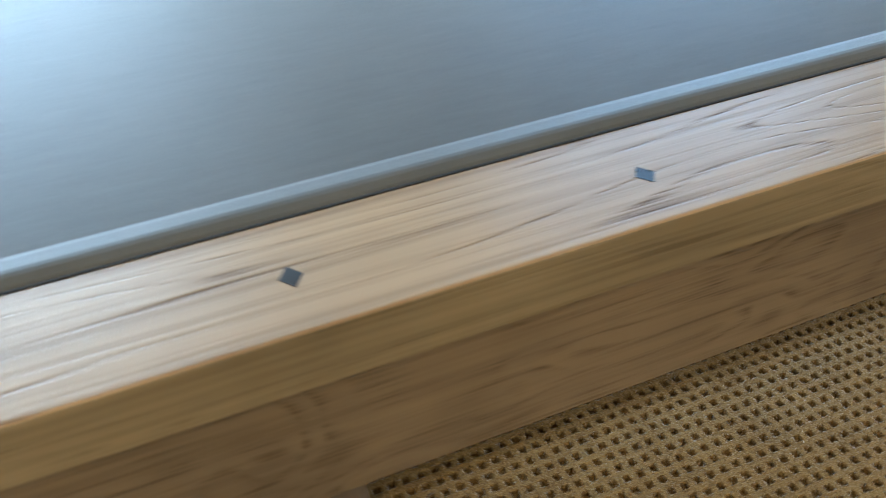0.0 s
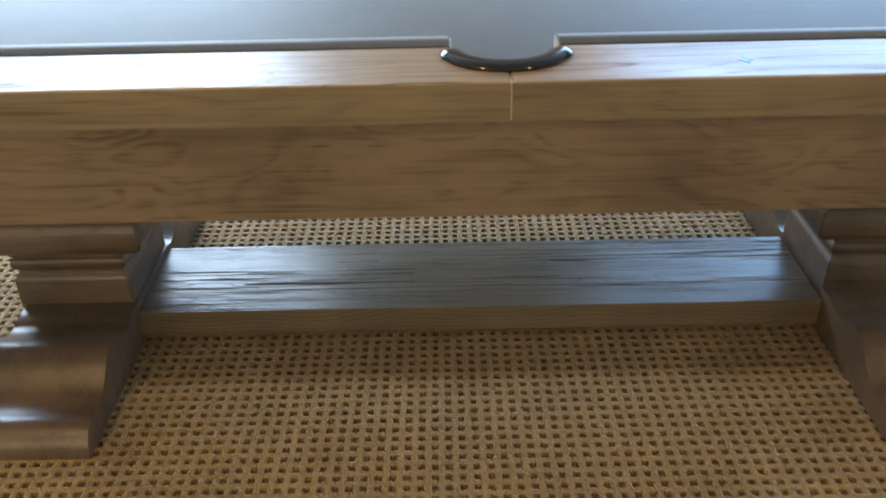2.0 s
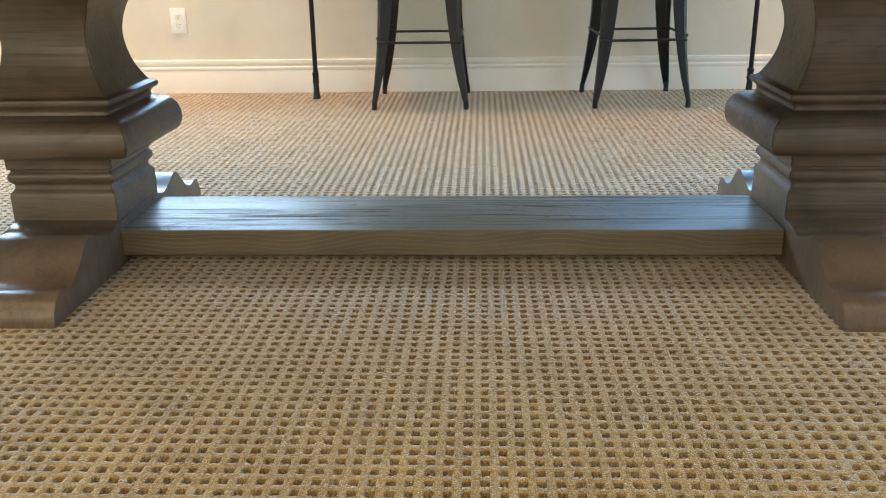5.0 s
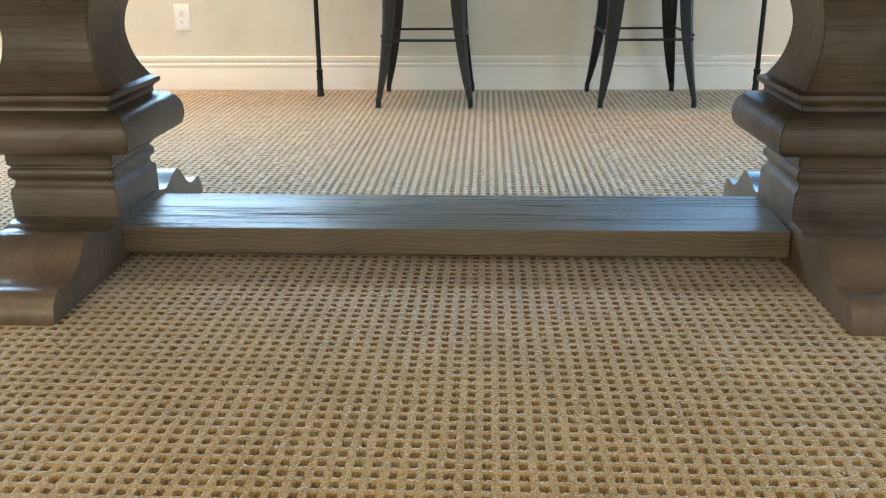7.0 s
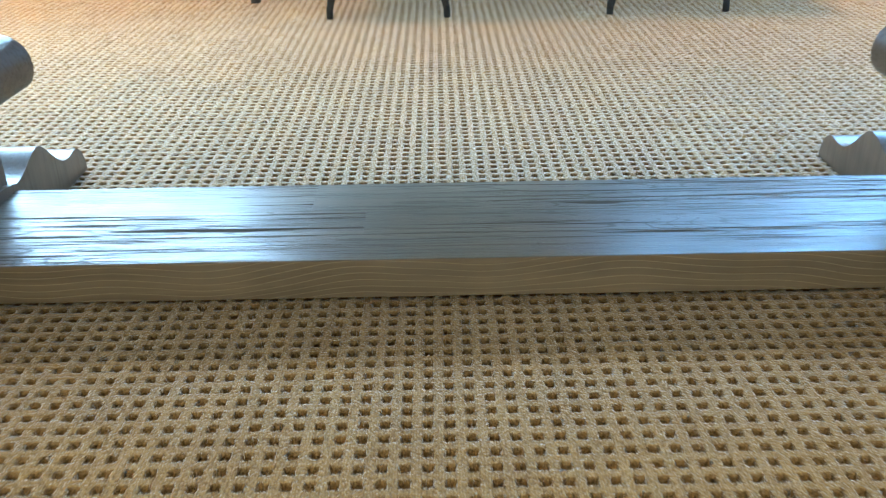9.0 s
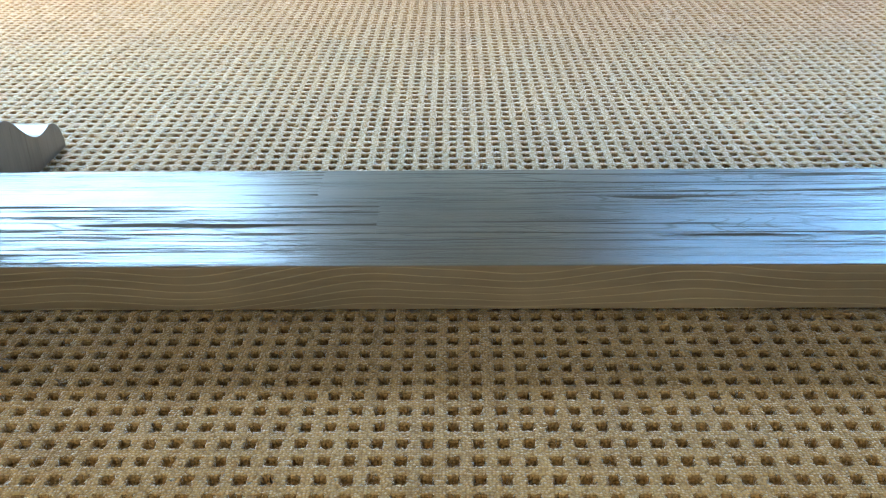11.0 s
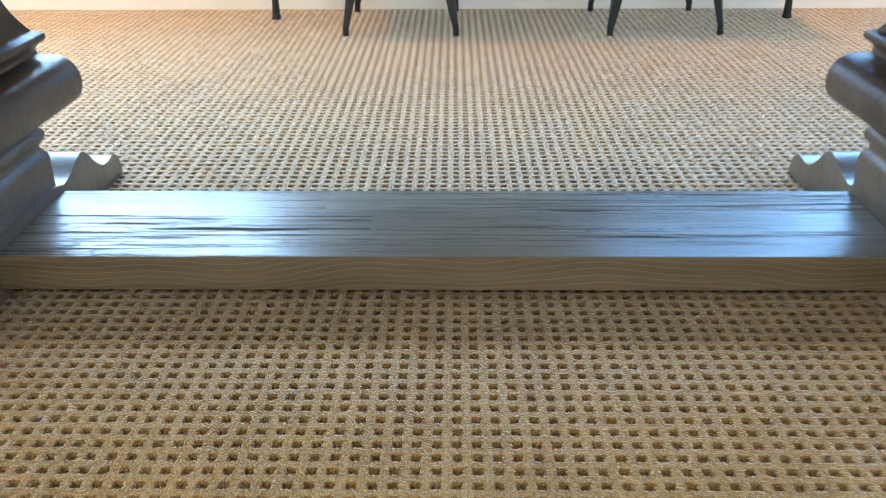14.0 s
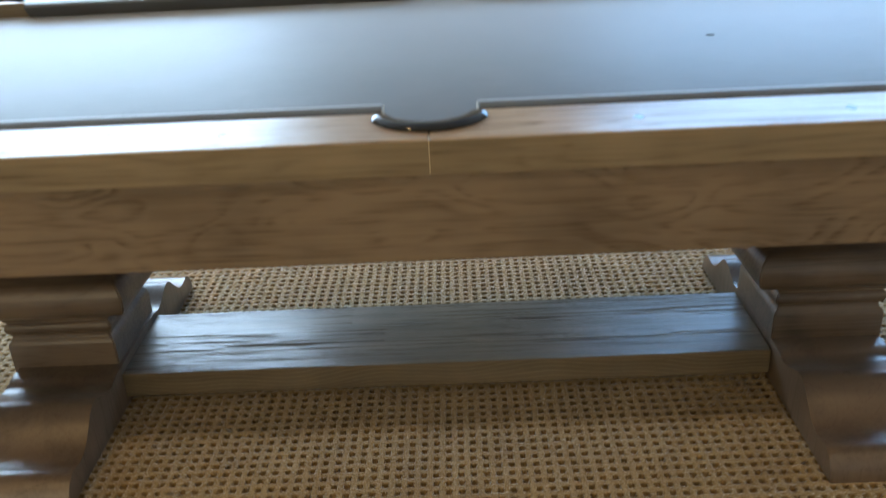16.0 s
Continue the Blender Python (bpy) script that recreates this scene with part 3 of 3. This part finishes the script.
for x in (-0.963, 0.96):
    for y in (0.0,):
        leg = part("pipe_leg", lathe([(0.0105, 0.02), (0.0105, 1.03)], 14), pipe_metal, bar, "black iron pipe leg")
        leg.location = (x, y, 0)
        part("coupling", lathe([(0.012, 0.070), (0.0155, 0.073), (0.0155, 0.083), (0.0135, 0.086), (0.0135, 0.104), (0.0155, 0.107), (0.0155, 0.117), (0.012, 0.120)], 14), pipe_metal, leg)
        part("pipe_foot", lathe([(0.0175, 0.0), (0.0175, 0.010), (0.015, 0.014), (0.0135, 0.045), (0.012, 0.072)], 14), rubber, leg)
        part("floor_flange", lathe([(0.040, 1.019), (0.040, 1.024), (0.016, 1.026), (0.016, 1.0295)], 18), pipe_metal, leg)


# ---- metal stools ----
def make_stool(at, turn):
    st = thing("bar_stool", at, "black painted steel bar stool with scuffed tapering legs", "stool", "stools at the bar table", turn=turn)
    fw, fd, tw, height = 0.189, 0.205, 0.150, 0.745
    for sx in (-1, 1):
        for sy in (-1, 1):
            foot = Vector((sx * fw, sy * fd, 0.0))
            top = Vector((sx * tw, sy * tw, height - 0.02))
            bm = bmesh.new()
            rings = []
            for k in range(9):
                s = k / 8
                p = foot.lerp(top, s) + Vector((0, 0, 0.03 * (1 - s))) - 0.012 * math.sin(math.pi * min(1.0, s * 1.2)) * Vector((sx, sy, 0))
                w = 0.0105 + 0.029 * s ** 0.75
                # a folded corner of sheet steel: two flanges and a rounded outer edge
                shape = [(0.0, -2 * w), (0.0, -0.5 * w), (-0.15 * w, -0.15 * w), (-0.5 * w, 0.0), (-2 * w, 0.0), (-2 * w, -0.004), (-0.6 * w, -0.004), (-0.004, -0.6 * w), (-0.004, -2 * w)]
                rings.append([bm.verts.new((p.x + sx * (u + 0.012), p.y + sy * (v + 0.012), p.z)) for u, v in shape])
            for a, b in zip(rings, rings[1:]):
                for i in range(len(a)):
                    j = (i + 1) % len(a)
                    bm.faces.new((a[i], a[j], b[j], b[i]))
            bm.faces.new(rings[0][::-1])
            bm.faces.new(rings[-1])
            leg = part("leg", bm, stool_metal, st, smooth=False)
            tip = part("rubber_foot", lathe([(0.0105, 0.0), (0.0112, 0.004), (0.0108, 0.030), (0.0098, 0.040)], 12), rubber, leg)
            tip.location = (foot.x + sx * 0.003, foot.y + sy * 0.003, 0)
    for sy, z in ((-1, 0.272), (1, 0.283)):
        y = sy * (fd + (tw - fd) * (z / height)) * 0.985
        x = fw + (tw - fw) * (z / height)
        part("rung", tube([(-x, y, z), (-x + 0.03, y, z), (-x + 0.04, y, z), (x - 0.04, y, z), (x - 0.03, y, z), (x, y, z)], [0.0075, 0.0075, 0.0055, 0.0055, 0.0075, 0.0075], 8), stool_metal, st)
    for sx in (-1, 1):
        z = 0.29
        x = sx * (fw + (tw - fw) * (z / height)) * 0.985
        y = fd + (tw - fd) * (z / height)
        part("rung", tube([(x, -y, z), (x, -y + 0.035, z), (x, y - 0.035, z), (x, y, z)], [0.0075, 0.0055, 0.0055, 0.0075], 8), stool_metal, st)
    part("seat", box((-0.155, -0.155, height - 0.028), (0.155, 0.155, height), 0.013, 3), stool_metal, st)
    return st


make_stool((-0.196, 2.045, 0), 0)
make_stool((0.718, 2.05, 0), 1.5)


# ---- carpet: loop pile with a grid of small square wells ----
def carpet_floor():
    pitch_x, pitch_y = 0.0248, 0.0248
    x0, y0 = -2.30, -1.42
    cols, rows_ = 186, 152
    few = np.array([-0.5, -0.262, -0.200, 0.200, 0.262])
    many = np.array([-0.5, -0.42, -0.34, -0.265, -0.215, -0.15, -0.07, 0.0, 0.07, 0.15, 0.215, 0.265, 0.34, 0.42])

    def lines(count, start, pitch, lo, hi):
        """Grid lines, closer together between lo and hi; with each, its place within its well."""
        at, within = [], []
        for k in range(count):
            middle = start + pitch * (k + 0.5)
            steps = many if lo < middle < hi else few
            at += list(middle + pitch * steps)
            within += list(steps)
        return np.array(at), np.array(within)

    gx, kx = lines(cols, x0, pitch_x, -0.44, 0.44)
    gy, ky = lines(rows_, y0, pitch_y, -0.66, 0.0)
    rng = np.random.default_rng(5)
    X, Y = np.meshgrid(gx, gy, indexing="ij")
    A, B = np.meshgrid(np.abs(kx), np.abs(ky), indexing="ij")
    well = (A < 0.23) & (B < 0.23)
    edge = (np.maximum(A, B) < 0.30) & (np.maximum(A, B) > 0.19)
    Z = np.where(well, -0.0078, 0.0) + rng.normal(0, 0.00028, X.shape)
    Z = np.minimum(Z, 0.0010)
    wobble = np.where(edge, 0.0009, 0.0006)
    X = X + rng.normal(0, 1, X.shape) * wobble
    Y = Y + rng.normal(0, 1, X.shape) * wobble
    nx, ny = X.shape
    verts = np.stack([X, Y, Z], -1).reshape(-1, 3)
    i = (np.arange(nx - 1)[:, None] * ny + np.arange(ny - 1)[None, :]).ravel()
    quads = np.stack([i, i + ny, i + ny + 1, i + 1], -1)
    # plain floor round the patterned middle
    bx0, bx1, by0, by1 = gx[0], gx[-1], gy[0], gy[-1]
    wx0, wx1, wy0, wy1 = WEST - 0.05, EAST + 0.05, SOUTH - 0.05, NORTH + 0.05
    ring = [(wx0, wy0), (wx1, wy0), (wx1, wy1), (wx0, wy1), (bx0, by0), (bx1, by0), (bx1, by1), (bx0, by1)]
    base = len(verts)
    verts = np.concatenate([verts, np.array([(x, y, -0.0012) for x, y in ring])])
    rim = [(0, 1, 5, 4), (1, 2, 6, 5), (2, 3, 7, 6), (3, 0, 4, 7)]
    quads = np.concatenate([quads, np.array(rim) + base])
    data = bpy.data.meshes.new("floor")
    data.vertices.add(len(verts))
    data.vertices.foreach_set("co", verts.astype(np.float32).ravel())
    data.loops.add(quads.size)
    data.loops.foreach_set("vertex_index", quads.astype(np.int32).ravel())
    data.polygons.add(len(quads))
    data.polygons.foreach_set("loop_start", np.arange(0, quads.size, 4, dtype=np.int32))
    data.update(calc_edges=True)
    data.validate()
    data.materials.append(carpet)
    data.materials.append(carpet_well_shade)
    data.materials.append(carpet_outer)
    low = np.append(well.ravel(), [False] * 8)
    # floors and sides of the wells get the colour darkened for shade
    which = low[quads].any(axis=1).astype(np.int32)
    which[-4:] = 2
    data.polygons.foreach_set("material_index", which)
    return tagged(new("floor", data), "tan loop-pile carpet with a grid of small wells, their shade in the colour", "carpet", kind="structure")


carpet_floor()
